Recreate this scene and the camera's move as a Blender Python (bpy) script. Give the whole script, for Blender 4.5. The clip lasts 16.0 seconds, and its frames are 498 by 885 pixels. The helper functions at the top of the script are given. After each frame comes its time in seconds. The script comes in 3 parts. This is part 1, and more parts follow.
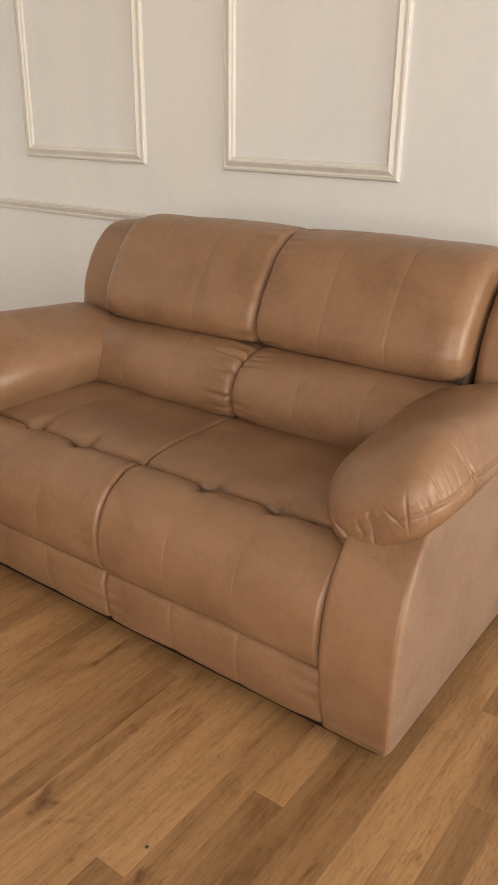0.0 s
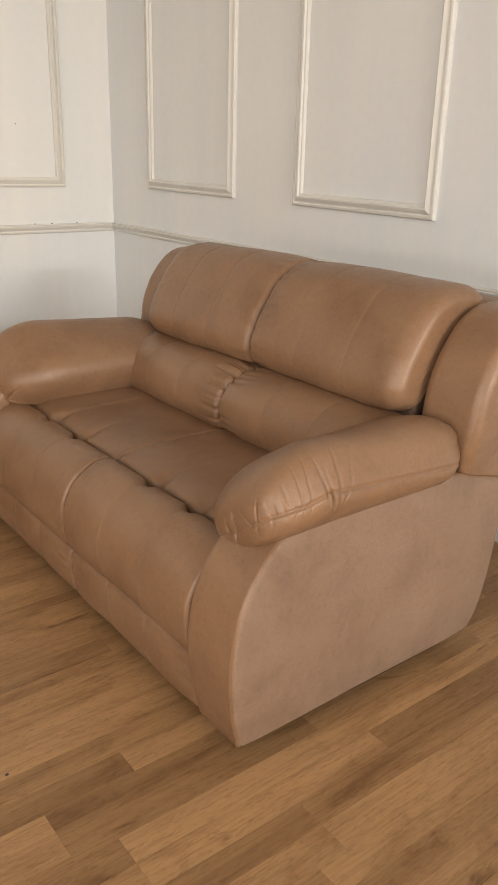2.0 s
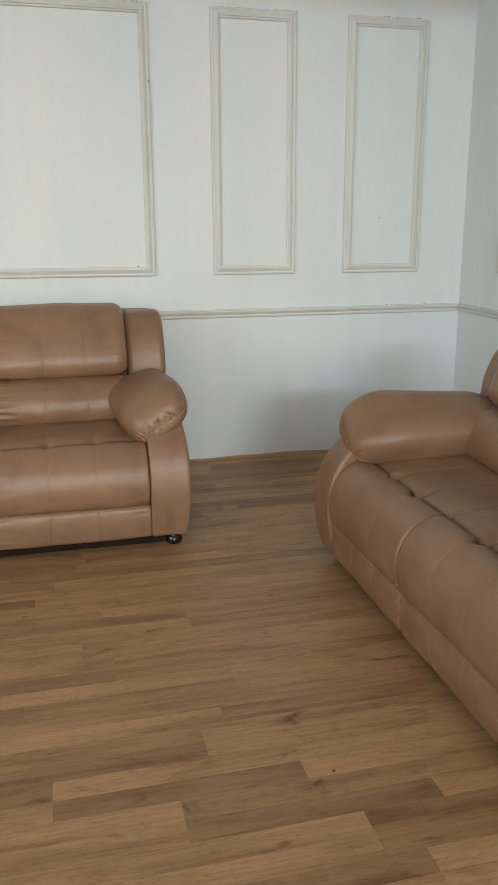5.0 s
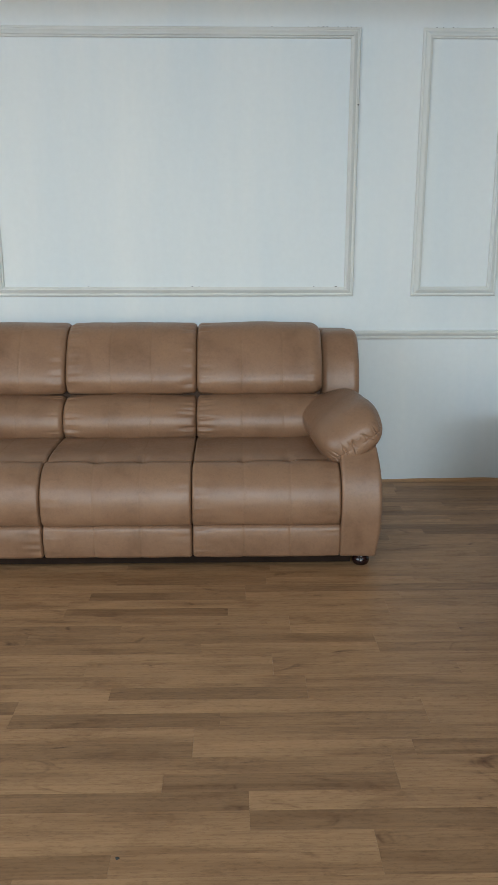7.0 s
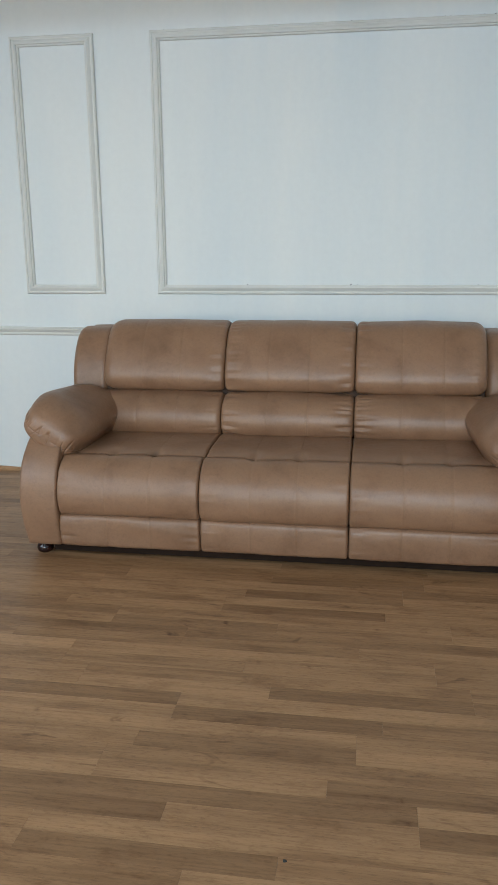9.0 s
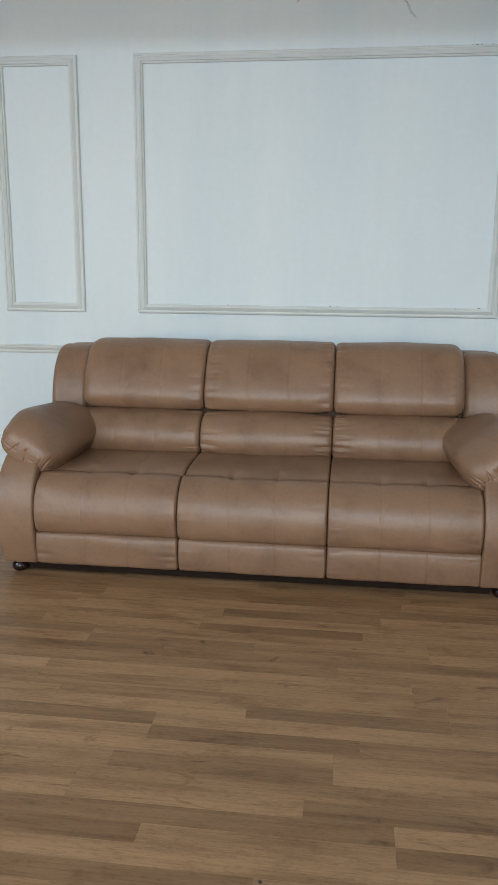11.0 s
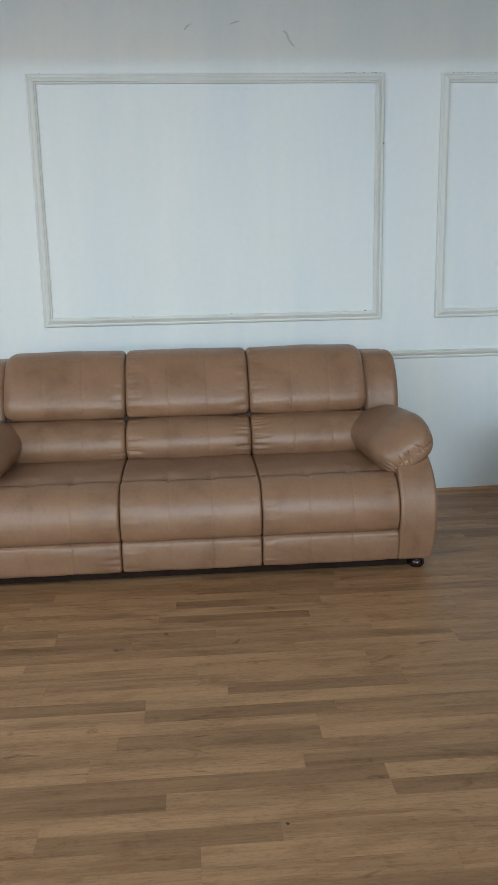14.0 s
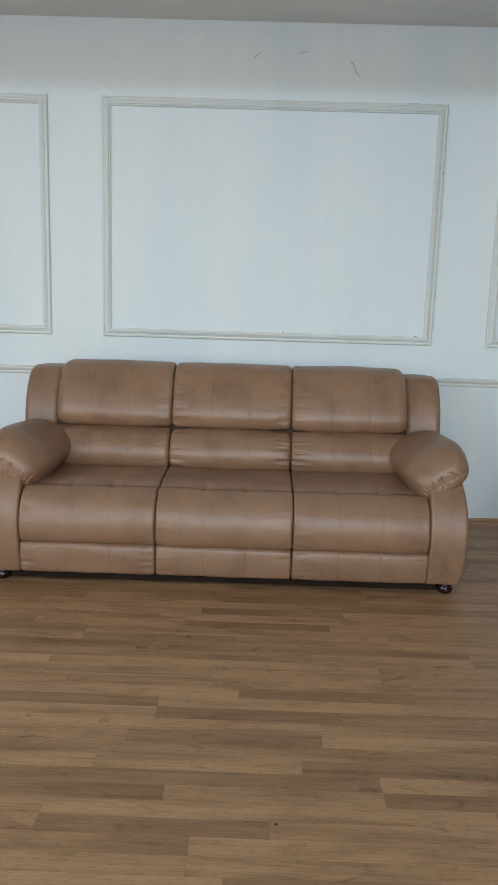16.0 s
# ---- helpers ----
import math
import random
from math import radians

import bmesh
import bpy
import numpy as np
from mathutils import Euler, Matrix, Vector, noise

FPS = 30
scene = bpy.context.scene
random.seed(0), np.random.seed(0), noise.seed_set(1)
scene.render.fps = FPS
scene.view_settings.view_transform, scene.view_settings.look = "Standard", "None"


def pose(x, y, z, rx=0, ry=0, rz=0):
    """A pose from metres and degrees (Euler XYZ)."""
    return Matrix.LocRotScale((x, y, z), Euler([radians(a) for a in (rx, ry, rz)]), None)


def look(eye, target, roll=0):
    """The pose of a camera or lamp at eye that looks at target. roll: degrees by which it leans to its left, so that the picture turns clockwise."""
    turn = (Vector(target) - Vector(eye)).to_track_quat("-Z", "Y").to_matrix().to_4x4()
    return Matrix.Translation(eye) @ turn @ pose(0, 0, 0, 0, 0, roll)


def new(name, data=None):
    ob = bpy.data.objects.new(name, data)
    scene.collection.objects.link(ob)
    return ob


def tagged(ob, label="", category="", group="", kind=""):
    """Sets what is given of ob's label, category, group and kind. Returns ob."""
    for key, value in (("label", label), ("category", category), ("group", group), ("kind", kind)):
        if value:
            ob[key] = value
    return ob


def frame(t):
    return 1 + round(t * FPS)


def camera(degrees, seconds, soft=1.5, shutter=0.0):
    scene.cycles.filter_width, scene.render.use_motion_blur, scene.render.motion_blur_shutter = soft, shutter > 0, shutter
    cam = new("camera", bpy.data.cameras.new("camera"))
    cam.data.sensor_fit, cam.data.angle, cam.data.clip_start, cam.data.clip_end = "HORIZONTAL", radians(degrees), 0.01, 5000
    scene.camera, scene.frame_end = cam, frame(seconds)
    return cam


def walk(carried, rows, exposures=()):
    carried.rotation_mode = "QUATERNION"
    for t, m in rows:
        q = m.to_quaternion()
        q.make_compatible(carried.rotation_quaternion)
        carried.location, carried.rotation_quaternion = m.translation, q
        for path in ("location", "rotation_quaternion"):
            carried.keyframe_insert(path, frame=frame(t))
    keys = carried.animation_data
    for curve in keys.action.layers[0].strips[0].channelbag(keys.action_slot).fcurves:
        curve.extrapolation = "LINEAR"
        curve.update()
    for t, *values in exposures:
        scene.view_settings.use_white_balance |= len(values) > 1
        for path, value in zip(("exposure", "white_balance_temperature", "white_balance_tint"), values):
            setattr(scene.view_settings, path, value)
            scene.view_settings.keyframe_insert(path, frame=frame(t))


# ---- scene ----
cam = camera(35.4, 16.0)
PATH = [
    (0, (-2.447, -3.45, 1.196), (-0.954, -2.356, 0.438), 0.7),
    (0.5, (-2.323, -3.604, 1.186), (-0.916, -2.39, 0.447), 0.8),
    (1, (-2.235, -3.756, 1.195), (-0.891, -2.463, 0.473), 1.6),
    (1.5, (-2.218, -3.904, 1.189), (-0.935, -2.541, 0.485), 1.7),
    (2, (-2.133, -4.013, 1.21), (-0.98, -2.53, 0.522), 1.4),
    (2.5, (-2.075, -4.083, 1.213), (-1.088, -2.477, 0.546), 1.3),
    (3, (-2.094, -4.126, 1.221), (-1.228, -2.441, 0.578), 1.1),
    (3.5, (-2.167, -4.179, 1.23), (-1.396, -2.438, 0.619), 0.6),
    (4, (-2.241, -4.234, 1.239), (-1.563, -2.443, 0.663), 0.2),
    (4.5, (-2.29, -4.235, 1.249), (-1.714, -2.399, 0.706), 0.0),
    (4.7, (-2.3, -4.236, 1.255), (-1.771, -2.382, 0.722), -0.1),
    (6.8, (-2.412, -4.235, 1.3), (-2.336, -2.297, 0.81), -0.2),
    (7, (-2.429, -4.243, 1.311), (-2.389, -2.305, 0.817), 0.0),
    (7.5, (-2.447, -4.235, 1.31), (-2.509, -2.299, 0.814), -0.2),
    (8, (-2.487, -4.227, 1.309), (-2.647, -2.296, 0.814), -0.3),
    (8.5, (-2.518, -4.215, 1.306), (-2.779, -2.295, 0.81), -0.6),
    (8.7, (-2.537, -4.214, 1.305), (-2.832, -2.299, 0.808), -0.4),
    (10.8, (-2.554, -4.23, 1.318), (-2.822, -2.301, 0.864), 0.4),
    (11, (-2.543, -4.22, 1.289), (-2.786, -2.284, 0.85), 0.5),
    (11.5, (-2.524, -4.224, 1.275), (-2.7, -2.277, 0.85), 0.5),
    (12, (-2.517, -4.239, 1.291), (-2.635, -2.289, 0.863), 0.3),
    (12.5, (-2.533, -4.256, 1.291), (-2.627, -2.302, 0.876), -0.3),
    (13, (-2.611, -4.331, 1.318), (-2.653, -2.376, 0.897), -1.3),
    (13.5, (-2.735, -4.419, 1.331), (-2.684, -2.467, 0.897), -1.7),
    (14, (-2.887, -4.46, 1.336), (-2.744, -2.513, 0.901), -1.2),
    (14.5, (-2.928, -4.479, 1.338), (-2.755, -2.53, 0.924), 0.6),
    (15, (-2.873, -4.505, 1.34), (-2.747, -2.549, 0.94), 1.8),
    (15.5, (-2.81, -4.543, 1.341), (-2.768, -2.583, 0.945), 2.2),
    (16, (-2.765, -4.561, 1.34), (-2.789, -2.6, 0.95), 1.7),
]
EXPOSURES = [
    (0, 0.10, 7320, 17.6),
    (1.5, 0.02, 7180, 17),
    (3, -0.11, 6560, 11.8),
    (4.5, -0.29, 6050, 5.5),
    (7, -0.52, 5230, 2.5),
    (16, -0.52, 5110, 2),
]
walk(cam, [(t, look(eye, target, roll)) for t, eye, target, roll in PATH], EXPOSURES)

# light
world = bpy.data.worlds.new("sky")
scene.world = world
world.use_nodes = True
sky = world.node_tree.nodes.new("ShaderNodeTexSky")
sky.sky_type = "NISHITA"
sky.sun_disc = False
sky.sun_elevation = radians(12)
sky.sun_rotation = radians(180)
world.node_tree.nodes["Background"].inputs[1].default_value = 0.15
world.node_tree.links.new(sky.outputs[0], world.node_tree.nodes["Background"].inputs[0])
# the bright band of sky over the street, seen through the shop front
band = new("sky_band", bpy.data.lights.new("sky_band", "AREA"))
band.data.shape, band.data.size, band.data.size_y = "RECTANGLE", 3.6, 0.22
band.data.energy = 500
band.data.color = (0.80, 0.93, 1.0)
band.matrix_world = look((-1.9, -16, 3.5), (-1.9, 0, 1.2))
# the sky's light in the open shop front behind the walk
front = new("fill_light", bpy.data.lights.new("fill_light", "AREA"))
front.data.shape, front.data.size, front.data.size_y = "RECTANGLE", 4.5, 3.2
front.data.energy = 108
front.data.color = (0.8, 0.92, 1.0)
front.matrix_world = look((-2.5, -8.95, 2.7), (-2.5, 0, 2.7))

# added fill from an unseen west opening, brightens the east wall and floor
west_fill = new("fill_light", bpy.data.lights.new("fill_light", "AREA"))
west_fill.data.shape, west_fill.data.size, west_fill.data.size_y = "RECTANGLE", 5.0, 3.2
west_fill.data.energy = 300
west_fill.data.color = (1.0, 0.965, 0.90)
west_fill.matrix_world = look((-6.35, -5.4, 2.45), (0, -5.4, 2.0))

# ---- materials ----
def material(name):
    m = bpy.data.materials.new(name)
    m.use_nodes = True
    nt = m.node_tree
    return m, nt, nt.nodes["Principled BSDF"]


def node(nt, kind, **values):
    n = nt.nodes.new(kind)
    for k, v in values.items():
        n.inputs[k.replace("_", " ")].default_value = v
    return n


def ramp(nt, source, stops):
    r = nt.nodes.new("ShaderNodeValToRGB")
    while len(r.color_ramp.elements) < len(stops):
        r.color_ramp.elements.new(0.5)
    for e, (p, c) in zip(r.color_ramp.elements, stops):
        e.position, e.color = p, (*c, 1) if len(c) == 3 else (c[0],) * 3 + (1,)
    nt.links.new(source, r.inputs[0])
    return r.outputs[0]


def mix(nt, kind, fac, a, b):
    n = nt.nodes.new("ShaderNodeMix")
    n.data_type, n.blend_type = "RGBA", kind
    if isinstance(fac, (int, float)):
        n.inputs[0].default_value = fac
    else:
        nt.links.new(fac, n.inputs[0])
    for i, s in ((6, a), (7, b)):
        if isinstance(s, tuple):
            n.inputs[i].default_value = (*s, 1)
        else:
            nt.links.new(s, n.inputs[i])
    return n.outputs[2]


def noise_at(nt, scale, detail=4.0, rough=0.55, stretch=None, warp=0.0):
    tc = nt.nodes.new("ShaderNodeTexCoord")
    out = tc.outputs["Object"]
    if stretch:
        mp = nt.nodes.new("ShaderNodeMapping")
        mp.inputs["Scale"].default_value = stretch
        nt.links.new(out, mp.inputs[0])
        out = mp.outputs[0]
    n = node(nt, "ShaderNodeTexNoise", Scale=scale, Detail=detail, Roughness=rough, Distortion=warp)
    nt.links.new(out, n.inputs["Vector"])
    return n.outputs[0]


def bump(nt, bsdf, height, strength, distance, after=None):
    b = node(nt, "ShaderNodeBump", Strength=strength, Distance=distance)
    nt.links.new(height, b.inputs["Height"])
    if after:
        nt.links.new(after, b.inputs["Normal"])
    nt.links.new(b.outputs[0], bsdf.inputs["Normal"])
    return b.outputs[0]


def paint(name, light, dark, rough=0.55):
    m, nt, p = material(name)
    big = noise_at(nt, 1.9, 5, 0.6, (1.3, 1.3, 0.16))
    col = ramp(nt, big, [(0.3, dark), (0.65, light)])
    fine = noise_at(nt, 30, 4)
    col = mix(nt, "MULTIPLY", 0.35, col, ramp(nt, fine, [(0.3, (0.93,)), (0.7, (1.0,))]))
    nt.links.new(col, p.inputs["Base Color"])
    p.inputs["Roughness"].default_value = rough
    first = bump(nt, p, noise_at(nt, 9, 3), 0.12, 0.01)
    bump(nt, p, noise_at(nt, 220, 2), 0.12, 0.002, first)
    return m


def leather(name, light, mid, dark, gloss=0.0, pebble=0.12, nap=0.0):
    m, nt, p = material(name)
    big = noise_at(nt, 5.5, 6, 0.62, None, 0.4)
    col = ramp(nt, big, [(0.28, dark), (0.5, mid), (0.72, light)])
    specks = noise_at(nt, 75, 5, 0.7)
    col = mix(nt, "MULTIPLY", 0.4, col, ramp(nt, specks, [(0.3, (0.72,)), (0.47, (1.0,)), (0.7, (1.1,))]))
    dots = noise_at(nt, 210, 3, 0.6)
    col = mix(nt, "MULTIPLY", 0.22, col, ramp(nt, dots, [(0.34, (0.66,)), (0.46, (1.0,)), (0.66, (1.12,))]))
    blot = noise_at(nt, 21, 4, 0.7)
    col = mix(nt, "MULTIPLY", 0.4, col, ramp(nt, blot, [(0.24, (0.7,)), (0.42, (1.0,)), (0.65, (1.05,))]))
    nt.links.new(col, p.inputs["Base Color"])
    rough = ramp(nt, specks, [(0.3, (0.44 + gloss,)), (0.7, (0.34 + gloss,))])
    nt.links.new(rough, p.inputs["Roughness"])
    p.inputs["Specular IOR Level"].default_value = 0.5
    p.inputs["Sheen Weight"].default_value = nap
    p.inputs["Sheen Roughness"].default_value = 0.45
    p.inputs["Sheen Tint"].default_value = (1.0, 0.86, 0.74, 1)
    vor = node(nt, "ShaderNodeTexVoronoi", Scale=240.0)
    vor.feature = "DISTANCE_TO_EDGE"
    tc = nt.nodes.new("ShaderNodeTexCoord")
    nt.links.new(tc.outputs["Object"], vor.inputs["Vector"])
    peb = ramp(nt, vor.outputs["Distance"], [(0.0, (0.0,)), (0.25, (1.0,))])
    first = bump(nt, p, peb, pebble, 0.0012)
    second = bump(nt, p, noise_at(nt, 120, 4, 0.7), pebble * 1.35, 0.002, first)
    bump(nt, p, noise_at(nt, 14, 3, 0.5), 0.22, 0.01, second)
    return m


def wood_floor(name, per_island):
    """Printed oak: the tone of a strip comes from its own colour, or at random for the joined rest."""
    m, nt, p = material(name)
    info = nt.nodes.new("ShaderNodeObjectInfo")
    geo = nt.nodes.new("ShaderNodeNewGeometry")
    if per_island:
        tone = rnd = geo.outputs["Random Per Island"]
    else:
        rnd = info.outputs["Random"]
        sep = nt.nodes.new("ShaderNodeSeparateColor")
        nt.links.new(info.outputs["Color"], sep.inputs[0])
        tone = sep.outputs[0]
    shift = nt.nodes.new("ShaderNodeVectorMath")
    shift.operation = "MULTIPLY_ADD"
    comb = nt.nodes.new("ShaderNodeCombineXYZ")
    for i in range(3):
        nt.links.new(rnd, comb.inputs[i])
    nt.links.new(comb.outputs[0], shift.inputs[0])
    shift.inputs[1].default_value = (37.0, 23.0, 11.0)
    nt.links.new(geo.outputs["Position"], shift.inputs[2])

    def grain(scale, stretch, detail, warp, rough=0.6):
        mp = nt.nodes.new("ShaderNodeMapping")
        mp.inputs["Scale"].default_value = stretch
        nt.links.new(shift.outputs[0], mp.inputs[0])
        n = node(nt, "ShaderNodeTexNoise", Scale=scale, Detail=detail, Roughness=rough, Distortion=warp)
        nt.links.new(mp.outputs[0], n.inputs["Vector"])
        return n.outputs[0]

    base = ramp(nt, tone, [(0.0, (0.256, 0.142, 0.064)), (0.35, (0.328, 0.186, 0.085)), (0.65, (0.380, 0.218, 0.101)), (1.0, (0.436, 0.254, 0.120))])
    # wide soft bands that run with the strip
    band = grain(5.0, (0.30, 3.2, 1), 3, 0.5)
    col = mix(nt, "MULTIPLY", 0.85, base, ramp(nt, band, [(0.30, (0.66, 0.61, 0.57)), (0.52, (1.0, 1.0, 1.0)), (0.74, (1.14, 1.13, 1.12))]))
    # blotches a hand's width long
    blot = grain(7.0, (0.55, 1.5, 1), 8, 0.5, 0.7)
    col = mix(nt, "MULTIPLY", 1.0, col, ramp(nt, blot, [(0.30, (0.70, 0.64, 0.59)), (0.48, (1.0, 1.0, 1.0)), (0.70, (1.10, 1.10, 1.10))]))
    # pores and fine lines
    fine = grain(60, (0.055, 2.8, 1), 4, 0.25, 0.65)
    col = mix(nt, "MULTIPLY", 0.5, col, ramp(nt, fine, [(0.33, (0.66, 0.61, 0.57)), (0.50, (1.0, 1.0, 1.0)), (0.70, (1.12, 1.12, 1.12))]))
    pore = grain(120, (0.35, 1.5, 1), 4, 0.3, 0.7)
    col = mix(nt, "MULTIPLY", 0.5, col, ramp(nt, pore, [(0.36, (0.62, 0.58, 0.55)), (0.48, (1.0, 1.0, 1.0)), (0.7, (1.06, 1.06, 1.06))]))
    # dark knots with swirls round them
    knot = grain(4.2, (0.8, 2.0, 1), 3, 2.6, 0.6)
    col = mix(nt, "MULTIPLY", 0.85, col, ramp(nt, knot, [(0.24, (0.36, 0.29, 0.25)), (0.34, (0.86, 0.84, 0.82)), (0.40, (1.0, 1.0, 1.0))]))
    nt.links.new(col, p.inputs["Base Color"])
    r = ramp(nt, grain(25, (0.5, 3, 1), 4, 0.2), [(0.3, (0.50,)), (0.7, (0.36,))])
    nt.links.new(r, p.inputs["Roughness"])
    p.inputs["Specular IOR Level"].default_value = 0.32
    bump(nt, p, fine, 0.12, 0.0015)
    return m


def plain(name, colour, rough, var=0.25, scale=18):
    m, nt, p = material(name)
    n = noise_at(nt, scale, 5, 0.65)
    lo, hi = tuple(c * (1 - var) for c in colour), tuple(c * (1 + var) for c in colour)
    nt.links.new(ramp(nt, n, [(0.3, lo), (0.7, hi)]), p.inputs["Base Color"])
    p.inputs["Roughness"].default_value = rough
    bump(nt, p, noise_at(nt, 90, 3), 0.1, 0.002)
    return m


WALL = paint("white_wall_paint", (0.765, 0.777, 0.770), (0.690, 0.730, 0.752))
CEIL = paint("grey_ceiling_plaster", (0.80, 0.79, 0.745), (0.74, 0.73, 0.685), 0.7)
# grey for surfaces out of view, chosen to cut bounced light
UNSEEN_GREY = paint("grey_unseen_walls", (0.36, 0.355, 0.34), (0.31, 0.305, 0.29), 0.7)
TRIM = paint("cream_trim_paint", (0.715, 0.712, 0.678), (0.635, 0.63, 0.595), 0.6)
TAN = leather("tan_leather", (0.282, 0.162, 0.090), (0.246, 0.138, 0.077), (0.190, 0.103, 0.054))
# same leather, rougher; the light on the arm sides is painted in as paler grey
TAN_LIT = leather("tan_leather_lit_side", (0.262, 0.171, 0.117), (0.234, 0.148, 0.098), (0.180, 0.109, 0.069), 0.25, 0.28, 0.06)
THREAD = plain("tan_thread", (0.29, 0.18, 0.105), 0.7)
# dark brown that paints the shade seen in gaps between cushions
GAP_SHADE = plain("brown_gap_shade", (0.055, 0.030, 0.017), 0.85)
FOOT = plain("dark_lacquered_wood", (0.018, 0.007, 0.006), 0.14)
# near-black, the shade under the sofas put into a colour
UNDER_SHADE = plain("dark_under_shade", (0.020, 0.012, 0.008), 0.95)
UNDER_SHADE.node_tree.nodes["Principled BSDF"].inputs["Specular IOR Level"].default_value = 0.1
STRIP = wood_floor("oak_strip_print", False)
STRIP_REST = wood_floor("oak_strip_print_rest", True)
SCREED = plain("floor_underlay", (0.06, 0.04, 0.028), 0.8)
GRIME = plain("dark_grime", (0.06, 0.055, 0.05), 0.9)
SMUDGE = plain("grey_smudge", (0.54, 0.545, 0.54), 0.8)
STREET = plain("concrete_outside", (0.3, 0.29, 0.27), 0.85)


# ---- helpers of the scene ----
def mesh_of(name, verts, faces, smooth=True):
    me = bpy.data.meshes.new(name)
    me.from_pydata([tuple(map(float, v)) for v in verts], [], faces)
    me.polygons.foreach_set("use_smooth", [smooth] * len(me.polygons))
    me.update()
    return me


def part(name, me, mat, parent=None, label=""):
    if isinstance(me, bmesh.types.BMesh):
        bm, me = me, bpy.data.meshes.new(name)
        bm.to_mesh(me)
        bm.free()
    if mat:
        me.materials.clear()
        me.materials.append(mat)
    ob = new(name, me)
    if parent:
        ob.parent = parent
    return tagged(ob, label)


def boxes(rows):
    bm = bmesh.new()
    for x0, y0, z0, x1, y1, z1 in rows:
        bmesh.ops.create_cube(bm, size=1, matrix=Matrix.LocRotScale(((x0 + x1) / 2, (y0 + y1) / 2, (z0 + z1) / 2), None, (x1 - x0, y1 - y0, z1 - z0)))
    return bm


def spline(points, count, closed=True):
    """Even samples along a Catmull-Rom curve through 2D points."""
    p = np.array(points, float)
    n = len(p)
    fine = []
    for i in range(n if closed else n - 1):
        if closed:
            a, b, c, d = p[i - 1], p[i], p[(i + 1) % n], p[(i + 2) % n]
        else:
            a, b, c, d = p[max(i - 1, 0)], p[i], p[i + 1], p[min(i + 2, n - 1)]
        for t in np.linspace(0, 1, 16, endpoint=False):
            fine.append(0.5 * (2 * b + (c - a) * t + (2 * a - 5 * b + 4 * c - d) * t * t + (3 * b - a - 3 * c + d) * t**3))
    if not closed:
        fine.append(p[-1])
    fine = np.array(fine)
    ring = np.vstack([fine, fine[:1]]) if closed else fine
    s = np.r_[0, np.cumsum(np.hypot(*np.diff(ring, axis=0).T))]
    at = np.linspace(0, s[-1], count, endpoint=not closed)
    return np.stack([np.interp(at, s, ring[:, k]) for k in range(2)], 1)


def waves(rng, x, y, fx, fy, count=6):
    """Soft random relief, about -1 to 1."""
    out = 0
    for _ in range(count):
        a, b = rng.normal(0, 1, 2)
        out = out + np.sin(fx * a * x + fy * b * y + rng.uniform(0, 6.28))
    return out / math.sqrt(count * 2)


